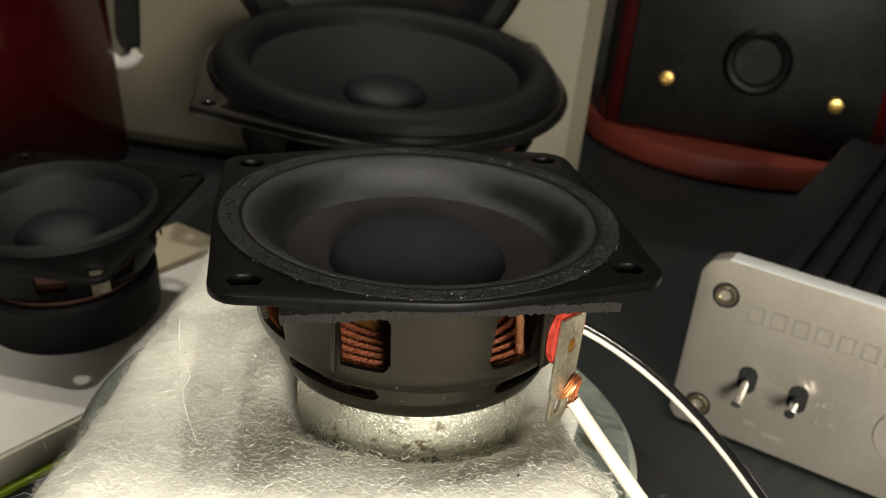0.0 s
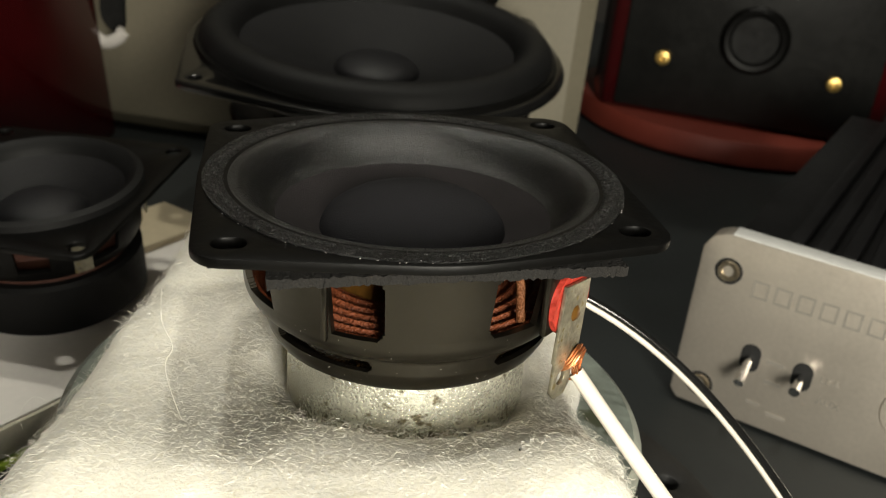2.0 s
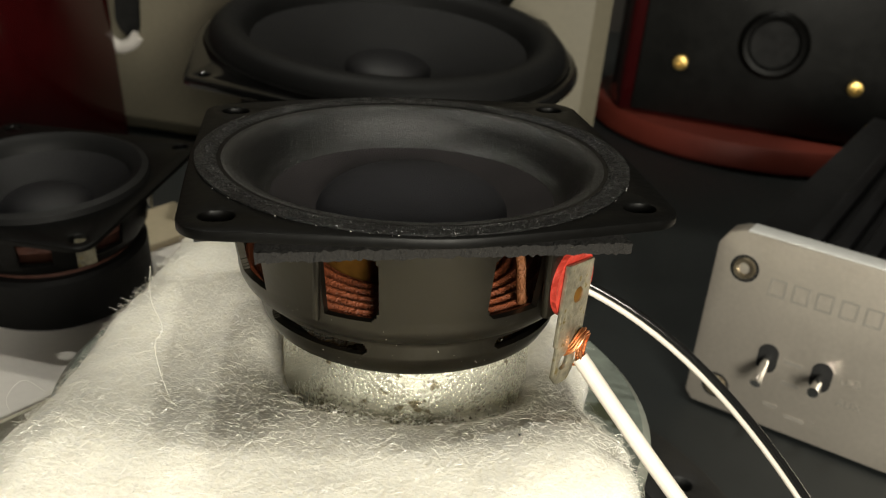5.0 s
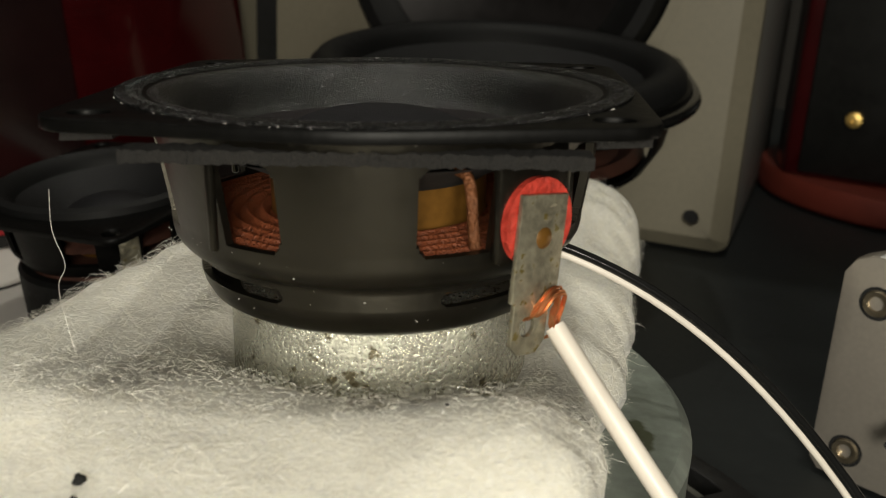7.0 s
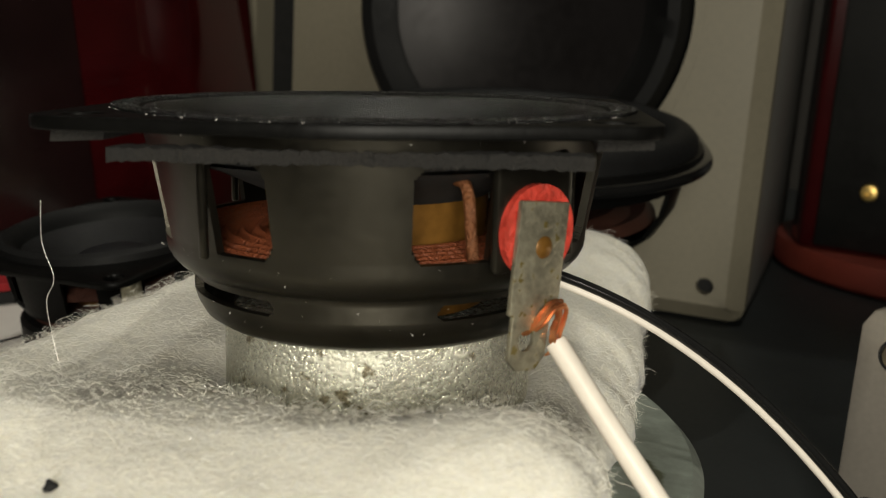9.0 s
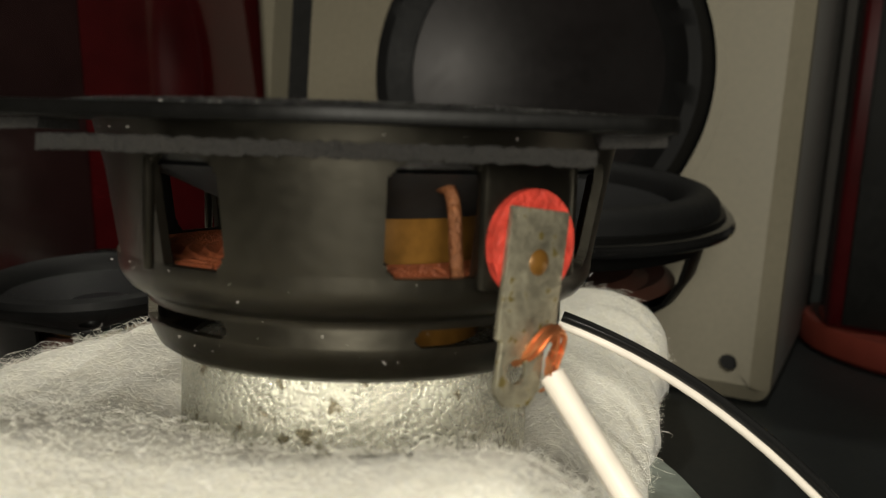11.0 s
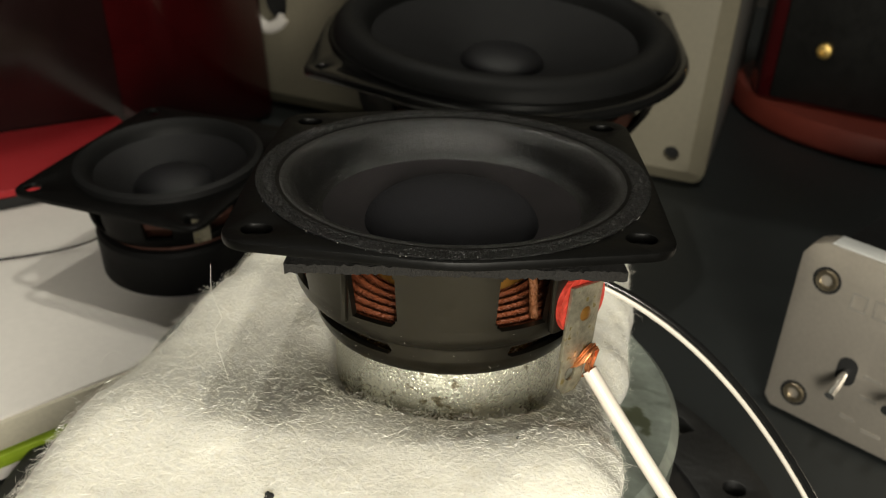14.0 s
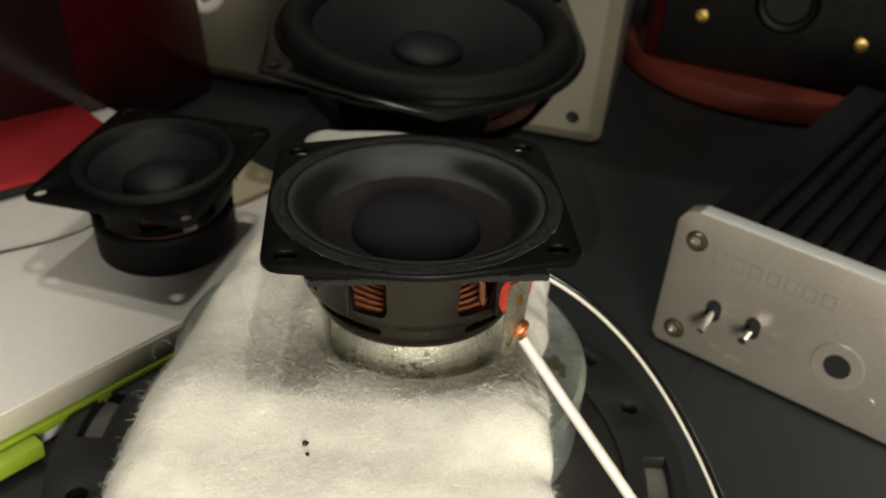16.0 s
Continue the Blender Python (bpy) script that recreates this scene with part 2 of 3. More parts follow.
def circle(cx, cy, r, n=24):
    return [(cx + r * math.cos(2 * math.pi * k / n), cy + r * math.sin(2 * math.pi * k / n)) for k in range(n)]


def plate(outline, holes, z0, z1, bevel=0.0, chamfer=0.0):
    """A flat plate with an outline and holes (lists of points), from z0 to z1."""
    bm = bmesh.new()
    edges = []
    for loop in (outline, *holes):
        vs = [bm.verts.new((x, y, z0)) for x, y in loop]
        edges += [bm.edges.new((vs[k], vs[(k + 1) % len(vs)])) for k in range(len(vs))]
    bmesh.ops.triangle_fill(bm, use_beauty=True, use_dissolve=False, edges=edges)
    got = bmesh.ops.extrude_face_region(bm, geom=bm.faces[:])
    bmesh.ops.translate(bm, vec=(0, 0, z1 - z0), verts=[g for g in got["geom"] if isinstance(g, bmesh.types.BMVert)])
    bmesh.ops.recalc_face_normals(bm, faces=bm.faces)
    if chamfer:
        keep = {(round(x, 3), round(y, 3)) for x, y in outline}
        rim = [e for e in bm.edges if all((round(v.co.x, 3), round(v.co.y, 3)) in keep and abs(v.co.z - z0) < 1e-4 for v in e.verts) and e.calc_face_angle(0) > 1.0]
        bmesh.ops.bevel(bm, geom=rim, offset=chamfer, segments=1, affect="EDGES", profile=0.5)
    if bevel:
        rim = [e for e in bm.edges if len(e.link_faces) == 2 and e.calc_face_angle(0) > 1.0]
        bmesh.ops.bevel(bm, geom=rim, offset=bevel, segments=2, affect="EDGES", profile=0.5)
    return bm


def smooth_path(points, per=8):
    """Points along a Catmull-Rom curve."""
    P = [Vector(p) for p in points]
    P = [P[0] * 2 - P[1]] + P + [P[-1] * 2 - P[-2]]
    out = []
    for i in range(1, len(P) - 2):
        a, b, c, d = P[i - 1:i + 3]
        for k in range(per):
            t = k / per
            out.append(0.5 * ((2 * b) + (c - a) * t + (2 * a - 5 * b + 4 * c - d) * t * t + (3 * b - a - 3 * c + d) * t ** 3))
    out.append(P[-2])
    return out


def tube(path, radius, sides=12, caps=True, bm=None):
    bm = bm or bmesh.new()
    path = [Vector(p) for p in path]
    up = Vector((0.31, 0.2, 0.93))
    rings = []
    for i, p in enumerate(path):
        d = (path[min(i + 1, len(path) - 1)] - path[max(i - 1, 0)]).normalized()
        side = d.cross(up).normalized()
        up = side.cross(d).normalized()
        r = radius(i / (len(path) - 1)) if callable(radius) else radius
        rings.append([bm.verts.new(p + r * (math.cos(2 * math.pi * k / sides) * side + math.sin(2 * math.pi * k / sides) * up)) for k in range(sides)])
    for a, b in zip(rings, rings[1:]):
        for k in range(sides):
            bm.faces.new((a[k], a[(k + 1) % sides], b[(k + 1) % sides], b[k]))
    if caps:
        bm.faces.new(rings[0])
        bm.faces.new(rings[-1][::-1])
    return bm


# ---- structure ----
def structure(name, bm, material, label, category):
    ob = part(name, bm, material, None, "", 0)
    return tagged(ob, label, category, kind="structure")


structure("desk_top", box(1500, 900, 25, 2), M_DESK, "dark grey matt desk top", "desk").location = (0.1, 0.27, -0.0252)
structure("floor", box(3600, 3600, 20), M_WALL, "plain dim floor below the desk", "floor").location = (0, 0, -0.77)
structure("ceiling", box(3600, 3600, 20), M_CEIL, "plain pale ceiling", "ceiling").location = (0, 0, 1.7)
for nm, sx, sy, x, y in (("wall_north", 3600, 60, 0, 1.8), ("wall_south", 3600, 60, 0, -1.8), ("wall_east", 60, 3600, 1.8, 0), ("wall_west", 60, 3600, -1.8, 0)):
    structure(nm, box(sx, sy, 2480), M_WALL, "plain dim room wall", "wall").location = (x, y, -0.76)


# ---- the driver in the middle ----
def in_window(az, gap0=15.5, gap1=33.0):
    d = abs((az + 45) % 90 - 45)
    return gap0 < d < gap1


def ragged(w, d, h):
    """A strip of foam with crumbling edges."""
    bm = box(w, d, h)
    bmesh.ops.subdivide_edges(bm, edges=[e for e in bm.edges if e.calc_length() > 8], cuts=90 if max(w, d) > 20 else 28, use_grid_fill=True)
    rnd = random.Random(int(w * 10 + d))
    for v in bm.verts:
        v.co += Vector((rnd.uniform(-0.15, 0.15), rnd.uniform(-0.25, 0.25), rnd.uniform(-0.17, 0.1)))
    return bm


TAB = at(26.8, 0, -8.8, 90, 0, 90) @ at(0, 0, 0, 0, 0, -6.5)


def grains(rnd, profile):
    """Tiny faceted grains scattered over the surround, thickest on its outer rim."""
    verts, faces = [], []
    for k in range(30000):
        r = rnd.uniform(26.4, 29.1) if k < 13000 else 28.0 - 8.0 * rnd.random() ** 1.3
        a = rnd.uniform(0, 2 * math.pi)
        z = float(np.interp(r, [p[0] for p in profile], [p[1] for p in profile]))
        if r > 26.2:
            z = max(z, 0.38 - 0.3 * ((r - 27.7) / 1.3) ** 2)
        size = rnd.uniform(0.035, 0.085) if k < 13000 else rnd.uniform(0.03, 0.065)
        x, y, spin, n = r * math.cos(a), r * math.sin(a), rnd.uniform(0, 1.6), len(verts)
        tip = Vector((rnd.uniform(-0.4, 0.4), rnd.uniform(-0.4, 0.4), 1)) * size
        verts += [(x + tip.x, y + tip.y, z + tip.z), (x - tip.x, y - tip.y, z - tip.z)]
        verts += [(x + size * math.cos(spin + q * math.pi / 2), y + size * math.sin(spin + q * math.pi / 2), z + rnd.uniform(-0.3, 0.3) * size) for q in range(4)]
        for q in range(4):
            faces += [(n, n + 2 + q, n + 2 + (q + 1) % 4), (n + 1, n + 2 + (q + 1) % 4, n + 2 + q)]
    me = bpy.data.meshes.new("grains")
    me.from_pydata(verts, [], faces)
    bm = bmesh.new()
    bm.from_mesh(me)
    bpy.data.meshes.remove(me)
    return bm


def main_driver():
    t = thing("loudspeaker_driver", 2.1, 129.5, 81.95, -0.75, -2.5, 10.9,
              "small black full-range loudspeaker driver facing up on white wadding", "loudspeaker driver")
    ears = [(-25.5, -21.6), (-24.2, 21.9), (24.3, -21.5), (25.6, 22.6)]
    outline = hull2d(circle(0, 0, 29.8, 96) + circle(0, 1.2, 29.6, 96) + [p for x, y in ears for p in circle(x, y, 4.5, 24)])
    slots = [hull2d(circle(x - 0.45 * (1 if x > 0 else -1), y, 1.6, 16) + circle(x + 0.45 * (1 if x > 0 else -1), y, 1.6, 16)) for x, y in ears]
    part("flange", plate(outline, [circle(0, 0, 25.6, 96)] + slots, -1.3, 0, 0.25), M_BLACK, t)
    # turned-down lip and bowl with its windows
    bowl = [(26.3, -1.2), (26.0, -2.5), (25.7, -4.0)] + [(25.65 - 0.05 * k, -4.3 - 0.3 * k) for k in range(32)] + [(24.05, -14.6), (23.9, -15.3), (23.5, -16.1), (22.9, -16.8), (22.1, -17.3), (21.4, -17.6), (21.2, -18.0)] + [(21.2, -18.35 - 0.2 * k) for k in range(10)] + [(20.9, -21.3), (20.2, -22.6), (19.2, -23.3), (17.0, -23.5)]

    def gone(az, r, z):
        if -14 < z < -4:
            side = (az + 45) % 90 - 45
            u, half = ((side + 25.9), 3.72) if side < 0 else ((side - 23.3), 4.1)
            u *= math.pi / 180 * 25.3
            v = z + 8.9
            corner = 0.5 if abs(side) > 25 and v < 0 else 1.9
            du, dv = max(0, abs(u) - half + corner), max(0, abs(v) - 4.8 + corner)
            return math.hypot(du, dv) < corner
        if -20.1 < z < -18.3:
            u = (abs((az % 90) - 45)) * math.pi / 180 * 21.2
            return math.hypot(max(0, u - 7.4), z + 19.2) < 0.8
        return False
    part("basket", shell(bowl, 0.9, 540, gone), M_BASKET, t)
    for az in (57, 147, 237, 327):
        a = radians(az - 1.5)
        part("basket_rib", box(0.9, 0.9, 9.6, 0.35), M_BASKET, t, place=at(25.5 * math.cos(a), 25.5 * math.sin(a), -13.9, 0, 0, az))
    rnd = random.Random(8)
    roll = smooth_path([(27.4, 0, 0.3), (26.7, 0, 0.02), (26.2, 0, -0.1), (25.3, 0, 0.0), (24.2, 0, -0.35), (23.0, 0, -1.4), (21.9, 0, -2.9), (20.8, 0, -4.3), (19.4, 0, -5.4)], 4)
    skin = lathe([(p.x, p.z) for p in roll], 420)
    for v in skin.verts:
        v.co += Vector((rnd.uniform(-0.01, 0.01), rnd.uniform(-0.01, 0.01), rnd.uniform(-0.012, 0.012)))
    part("surround_skin", skin, M_SURROUND, t, "black pebbled foam skin", 25)
    part("surround", lathe([(28.6, 0.02), (28.2, 0.2), (27.0, 0.2), (26.2, -0.3), (25.2, -0.25), (24.1, -0.6), (22.9, -1.65), (21.8, -3.1), (20.7, -4.5), (19.3, -5.6), (18.9, -5.9), (24.4, -4.6), (26.2, -0.6)], 160), M_SURROUND, t, "black pebbled foam surround")
    bead = lathe([(29.1, 0.02), (29.15, 0.25), (28.9, 0.3), (28.4, 0.36), (28.1, 0.38), (27.8, 0.38), (27.5, 0.36), (27.2, 0.33), (26.9, 0.28), (26.6, 0.2), (26.3, 0.05)], 560)
    for v in bead.verts:
        v.co += Vector((rnd.uniform(-0.07, 0.07), rnd.uniform(-0.07, 0.07), rnd.uniform(-0.07, 0.08)))
    part("adhesive_ring", bead, M_GLITTER, t, "grainy glittering adhesive band", 12)
    tagged(part("adhesive_grain", grains(rnd, [(p.x, p.z) for p in roll][::-1]), M_GRAIN, t, "grains in the black adhesive, the pale ones painted glints", 0), kind="stuff")
    part("cone", lathe([(19.7, -5.2), (19.2, -5.5), (17.0, -6.4), (15.0, -7.2), (13.4, -7.9), (12.6, -8.2)], 128), M_CONE, t)
    part("dust_cap", lathe([(13.5, -8.0)] + [(13.3 * math.cos(u * math.pi / 2 / 14) ** 0.9, -7.9 + 5.6 * math.sin(u * math.pi / 2 / 14) ** 1.1) for u in range(15)], 96), M_DOME, t)
    part("spider", lathe([(23.3, -14.5)] + [(23.1 - 0.25 * k, -14.2 + 0.5 * math.sin(k * 2 * math.pi / 7)) for k in range(41)] + [(12.9, -14.0)], 160), M_SPIDER, t, "copper-brown corrugated cloth spider", 80)
    part("cone_back", lathe([(24.2, -5.0), (19.0, -6.6), (15.5, -8.2), (13.6, -9.0), (12.9, -9.6)], 96), M_DARK, t, "black back of the cone")
    part("coil_former", lathe([(12.8, -8.4), (12.8, -22), (12.2, -22), (12.2, -8.4)], 64, True), M_FORMER, t)
    part("pole_plate", lathe([(0, -17.2), (19.5, -17.2), (19.5, -18.2), (0, -18.2)], 64), M_FORMER, t, "yellow passivated top plate")
    part("magnet_can", lathe([(0, -23.2), (17.6, -23.2), (18.0, -23.6), (18.1, -33.5), (17.2, -35.6), (15.0, -36.2), (0, -36.2)], 96), M_ZINC, t, "speckled zinc-plated magnet can")
    # foam strips below the flange
    for w, d, x, y, z in ((43.4, 3.4, 0.3, -24.4, -3.9), (5.0, 7.4, 25.2, -19.2, -2.4), (5.0, 7.4, -25.4, -19.3, -2.4), (5.0, 7.4, 25.8, 20.2, -2.4), (5.0, 7.4, -25.0, 19.8, -2.4), (44, 3.4, 0, 24.6, -4.1)):
        part("foam_strip", ragged(w, d, 1.25 if max(w, d) > 20 else 1.0), M_FOAM, t, "ragged grey foam gasket strip", place=at(x, y, z))
    dust = bmesh.new()
    for k in range(120):
        r = rnd.choice((0.025, 0.035, 0.045, 0.07))
        if k < 65:
            a, z = radians(rnd.uniform(-165, -5)), rnd.choice((rnd.uniform(-16, -13.6), rnd.uniform(-22, -17), -2.0))
            rr = 26.2 if z > -3 else (24.6 if z > -15 else (23.6 if z > -16 else 21.3))
            where = Vector((rr * math.cos(a), rr * math.sin(a), z))
        else:
            x = rnd.uniform(-27, 27)
            where = Vector((x, rnd.choice((-1, 1)) * math.sqrt(max(0, 29.3 ** 2 - x * x)) * rnd.uniform(0.985, 1.0), 0.03))
        bmesh.ops.create_icosphere(dust, subdivisions=1, radius=r, matrix=Matrix.Translation(where))
    tagged(part("dust", dust, M_PAPER, t, "fine white dust specks"), kind="stuff")
    # terminals on the two front corners' panels
    for az, name in ((-48, "front"), (48, "rear")):
        spot = at(0, 0, 0, 0, 0, az)
        part("terminal_panel", box(1.2, 9.6, 11.5, 0.5), M_BASKET, t, place=spot @ at(25.3, 0, -14.5))
        lead = [(21.8, az - 10.2, -13.8), (21.7, az - 10.8, -11.0), (21.5, az - 11.0, -8.5), (20.6, az - 11.0, -6.6), (19.0, az - 11.5, -6.2)]
        part("tinsel_lead", tube(smooth_path([(r * math.cos(radians(a)), r * math.sin(radians(a)), z) for r, a, z in lead], 6), 0.6, 12), M_LEAD, t, "dull braided copper lead")
        w = part("fibre_washer", lathe([(0, 0), (4.6, 0), (4.6, 0.8), (0, 0.8)], 48), M_RED_FIBRE, t, "red fibre washer", place=spot @ at(25.9, 0, -10.6, 0, 90, 0))
        tab = part("terminal_tab", plate([(-3.2, 1.2), (3.2, 1.2), (3.2, -9.5), (2.2, -9.8), (2.2, -13.9), (1.0, -15.3), (-1.5, -15.3), (-2.7, -14.2), (-2.7, -9.9), (-3.2, -9.7)], [circle(-0.6, -12.3, 1.05, 20)], 0, 0.6, 0.12), M_TIN, t, "tarnished tin-plated solder tab", place=spot @ TAB)
        part("rivet", lathe([(0, 0.35), (0.7, 0.3), (1.1, 0.0)], 24), M_FORMER, tab, "yellow-stained rivet", place=spot @ TAB @ at(0.3, -3.2, 0.6))
    return t


main_driver()


# ---- cables ----
def cable(points, radius, material, name, label, cat="cable"):
    t = thing(name, 0, 0, 0, label=label, category=cat)
    part("sheath", tube(smooth_path(points, 10), radius, 16), material, t)
    return t


def bezier(a, b, c, d, n=26):
    a, b, c, d = map(Vector, (a, b, c, d))
    return [(1 - u) ** 3 * a + 3 * u * (1 - u) ** 2 * b + 3 * u * u * (1 - u) * c + u ** 3 * d for u in (k / n for k in range(n + 1))]


def tab_point(x, y, z):
    """A point beside the front solder tab, in the world."""
    m = at(2.1, 129.5, 81.95, -0.75, -2.5, 10.9) @ at(0, 0, 0, 0, 0, -48) @ TAB
    return m @ Vector((x, y, z))


def white_cable():
    t = thing("speaker_cable", 0, 0, 0, label="white sheathed speaker wire with bare copper twisted through a solder tab", category="cable")
    run = bezier(tab_point(3.2, -12.6, 0.9), (58, 99.5, 25), (65, 93.5, 29), (75, 45.9, 10.1)) + [Vector(p) for p in ((77, 36, 7), (79.5, 24, 4), (83, 8, 1.6), (88, -14, 1.4))]
    part("sheath", tube(run, 1.12, 20), M_WHITE_PVC, t)
    rnd = random.Random(4)
    for k in range(13):
        a = 2 * math.pi * k / 13
        j = lambda s: rnd.uniform(-s, s)
        ox, oy, oz = 0.42 * math.cos(a), 0.42 * math.sin(a), 0.4 * math.cos(a * 2)
        way = [(0.2 + ox * 0.8, -11.8 + oy * 0.6, -0.7 + j(0.2)), (0.3 + ox, -10.7 + oy, 0.9 + oz), (1.5 + ox + j(0.15), -9.0 + oy, 1.4 + oz), (2.9 + ox * 1.2, -9.0 + oy * 1.4 + j(0.2), 1.2 + oz), (3.4 + ox * 0.9, -10.5 + oy, 0.8 + oz), (2.8 + ox * 1.1, -11.8 + oy, 0.9 + oz), (3.2 + ox * 0.8, -13.0 + oy * 0.8, 0.9 + oz * 0.7)]
        part("copper_strand", tube(smooth_path([tab_point(*p) for p in way], 6), 0.15, 7), M_COPPER, t, "bare copper strand")
    for k in range(4):
        way = [(2.2 + 0.2 * k, -11.2 - 0.3 * k, 1.3), (2.4 + 0.2 * k, -12.5 - 0.2 * k, 1.5 - 0.2 * k), (2.9 + 0.1 * k, -13.8 - 0.15 * k, 0.6 - 0.3 * k)]
        part("copper_strand", tube(smooth_path([tab_point(*p) for p in way], 6), 0.13, 7), M_COPPER, t, "bare copper strand")
    return t


white_cable()


def twin_cable():
    t = thing("speaker_cable", 0, 0, 0, label="twin speaker cable with one black and one white core", category="cable")
    run = bezier((22.4, 146.1, 59.9), (51.2, 146.4, 52.8), (74.6, 127.8, 32.6), (86.5, 70, 2.9), 30) + [Vector(p) for p in ((89, 58, 2.0), (92, 40, 1.8), (96, 10, 1.8))]
    part("white_core", tube([p + Vector((-0.22, 0.06, -0.48)) for p in run], 0.58, 14), M_WHITE_PVC, t, "white sheathed core")
    part("black_core", tube([p + Vector((0.18, -0.06, 0.46)) for p in run], 0.66, 16), M_BLACK_PVC, t, "glossy black sheathed core")
    return t


twin_cable()


# ---- wadding ----
def wad_height(x, y):
    n = noise.noise(Vector((x * 0.035, y * 0.035, 0.3))) * 2.6 + noise.noise(Vector((x * 0.11, y * 0.11, 2.3))) * 0.5 + noise.noise(Vector((x * 0.35, y * 0.35, 5.3))) * 0.09
    z = 50.8 + n + noise.noise(Vector((x * 0.9, y * 0.9, 9.1))) * 0.12
    d = math.hypot(x - 3, y - 130)
    z -= 3.2 * math.exp(-((d - 17.5) / 3.8) ** 2)
    z += (4.4 + 0.08 * max(-20, min(26, x))) * math.exp(-((y - 100) / 12.5) ** 2)
    if y < 82:
        z -= ((82 - y) / 10) ** 2 * 1.6
    return max(z, 12.0)


def wad_left(y):
    return -44.5 + 3.5 * min(1, max(0, (y - 120) / 45))


def wad_right(y):
    return 33.5 + 3.2 * noise.noise(Vector((5.4, y * 0.05, 3))) + 1.4 * noise.noise(Vector((1.7, y * 0.17, 6)))


def wad_surface(x, y):
    slump = 6.5 + 5.0 * min(1, max(0, (y - 112) / 25))
    fl = 1 - min(1.0, max(0.0, (x - wad_left(y)) / 9.0))
    fr = 1 - min(1.0, max(0.0, (wad_right(y) - x) / (slump + 3.5)))
    lumps = 0.8 * noise.noise(Vector((x * 0.22, y * 0.22, 7.7))) * max(fl, fr)
    return wad_height(x, y) + lumps - 6.5 * (1 - math.sqrt(1 - fl * fl)) - slump * (1 - math.sqrt(1 - fr * fr))


def wadding():
    nx, ny = 130, 300
    y0, y1 = 40.0, 225.0
    top, low = [], []
    verts, faces = [], []
    for j in range(ny + 1):
        y = y0 + (y1 - y0) * j / ny
        for i in range(nx + 1):
            u = i / nx
            x = wad_left(y) * (1 - u) + wad_right(y) * u
            verts.append((x, y, wad_surface(x, y)))
    n = len(verts)
    for j in range(ny + 1):
        for i in range(nx + 1):
            x, y, z = verts[j * (nx + 1) + i]
            verts.append((x, y, min(z - 1.0, max(1.0, wad_height(x, y) - 9.5))))
    w = nx + 1
    for j in range(ny):
        for i in range(nx):
            a = j * w + i
            faces.append((a, a + 1, a + 1 + w, a + w))
            faces.append((n + a, n + a + w, n + a + 1 + w, n + a + 1))
    for i in range(nx):
        faces.append((i, n + i, n + i + 1, i + 1))
        a = ny * w + i
        faces.append((a, a + 1, n + a + 1, n + a))
    for j in range(ny):
        a = j * w
        faces.append((a, a + w, n + a + w, n + a))
        a = j * w + nx
        faces.append((a, n + a, n + a + w, a + w))
    me = bpy.data.meshes.new("wadding")
    me.from_pydata([(x / 1000, y / 1000, z / 1000) for x, y, z in verts], [], faces)
    me.materials.append(M_WAD)
    me.shade_smooth()
    ob = new("wadding", me)
    tagged(ob, "thick fluffy white polyester wadding draped over an upturned woofer", "wadding")
    return ob


def fibres(pad, count, seed):
    """Loose fibres on the wadding: thin bent threads, most lying down, some standing off the edges."""
    rnd = random.Random(seed)
    verts, faces = [], []
    for k in range(count):
        edge = rnd.random() < 0.16
        y = 62 + 160 * rnd.random() ** 1.5
        if edge:
            left = rnd.random() < 0.6
            e = abs(rnd.gauss(0, 2.5))
            x = wad_left(y) + e if left else wad_right(y) - e
        else:
            x = rnd.uniform(wad_left(y) + 1, wad_right(y) - 1)
        if math.hypot(x - 3, y - 130) < 17.5:
            continue
        z = wad_surface(x, y) + rnd.uniform(-0.2, 0.5) - (abs(rnd.gauss(0, 1.2)) if edge else 0)
        a = rnd.uniform(0, 2 * math.pi)
        rise = rnd.gauss(0.15, 0.7)
        step = rnd.uniform(0.12, 0.38) if edge else rnd.choice((0.12, 0.16, 0.2, 0.25, 0.32, 0.6)) * rnd.uniform(0.6, 1.3)
        if edge and rnd.random() < 0.025:
            step *= 2.5
        bend, r = rnd.gauss(0, 0.75), rnd.uniform(0.009, 0.019)
        ring = []
        n = 6
        for i in range(n):
            ring.append((x, y, z))
            x, y, z = x + step * math.cos(a), y + step * math.sin(a), z + step * rise
            if not edge:
                z = max(z, wad_surface(x, y) - 0.25)
                z = min(z, wad_surface(x, y) + 1.5)
            a += bend
            rise *= 0.75
        base = len(verts)
        for i, (px, py, pz) in enumerate(ring):
            rr = r * (0.4 if i in (0, n - 1) else 1)
            verts += [(px, py, pz + rr), (px - rr * math.sin(a), py + rr * math.cos(a), pz - rr * 0.6), (px + rr * math.sin(a), py - rr * math.cos(a), pz - rr * 0.6)]
        for i in range(n - 1):
            b = base + 3 * i
            for q in range(3):
                faces.append((b + q, b + (q + 1) % 3, b + 3 + (q + 1) % 3, b + 3 + q))
    me = bpy.data.meshes.new("fibre_fuzz")
    me.from_pydata([(x / 1000, y / 1000, z / 1000) for x, y, z in verts], [], faces)
    me.materials.append(M_FIBRE)
    ob = new("fibre_fuzz", me)
    ob.parent = pad
    return tagged(ob, "loose glinting white fibres", kind="stuff")


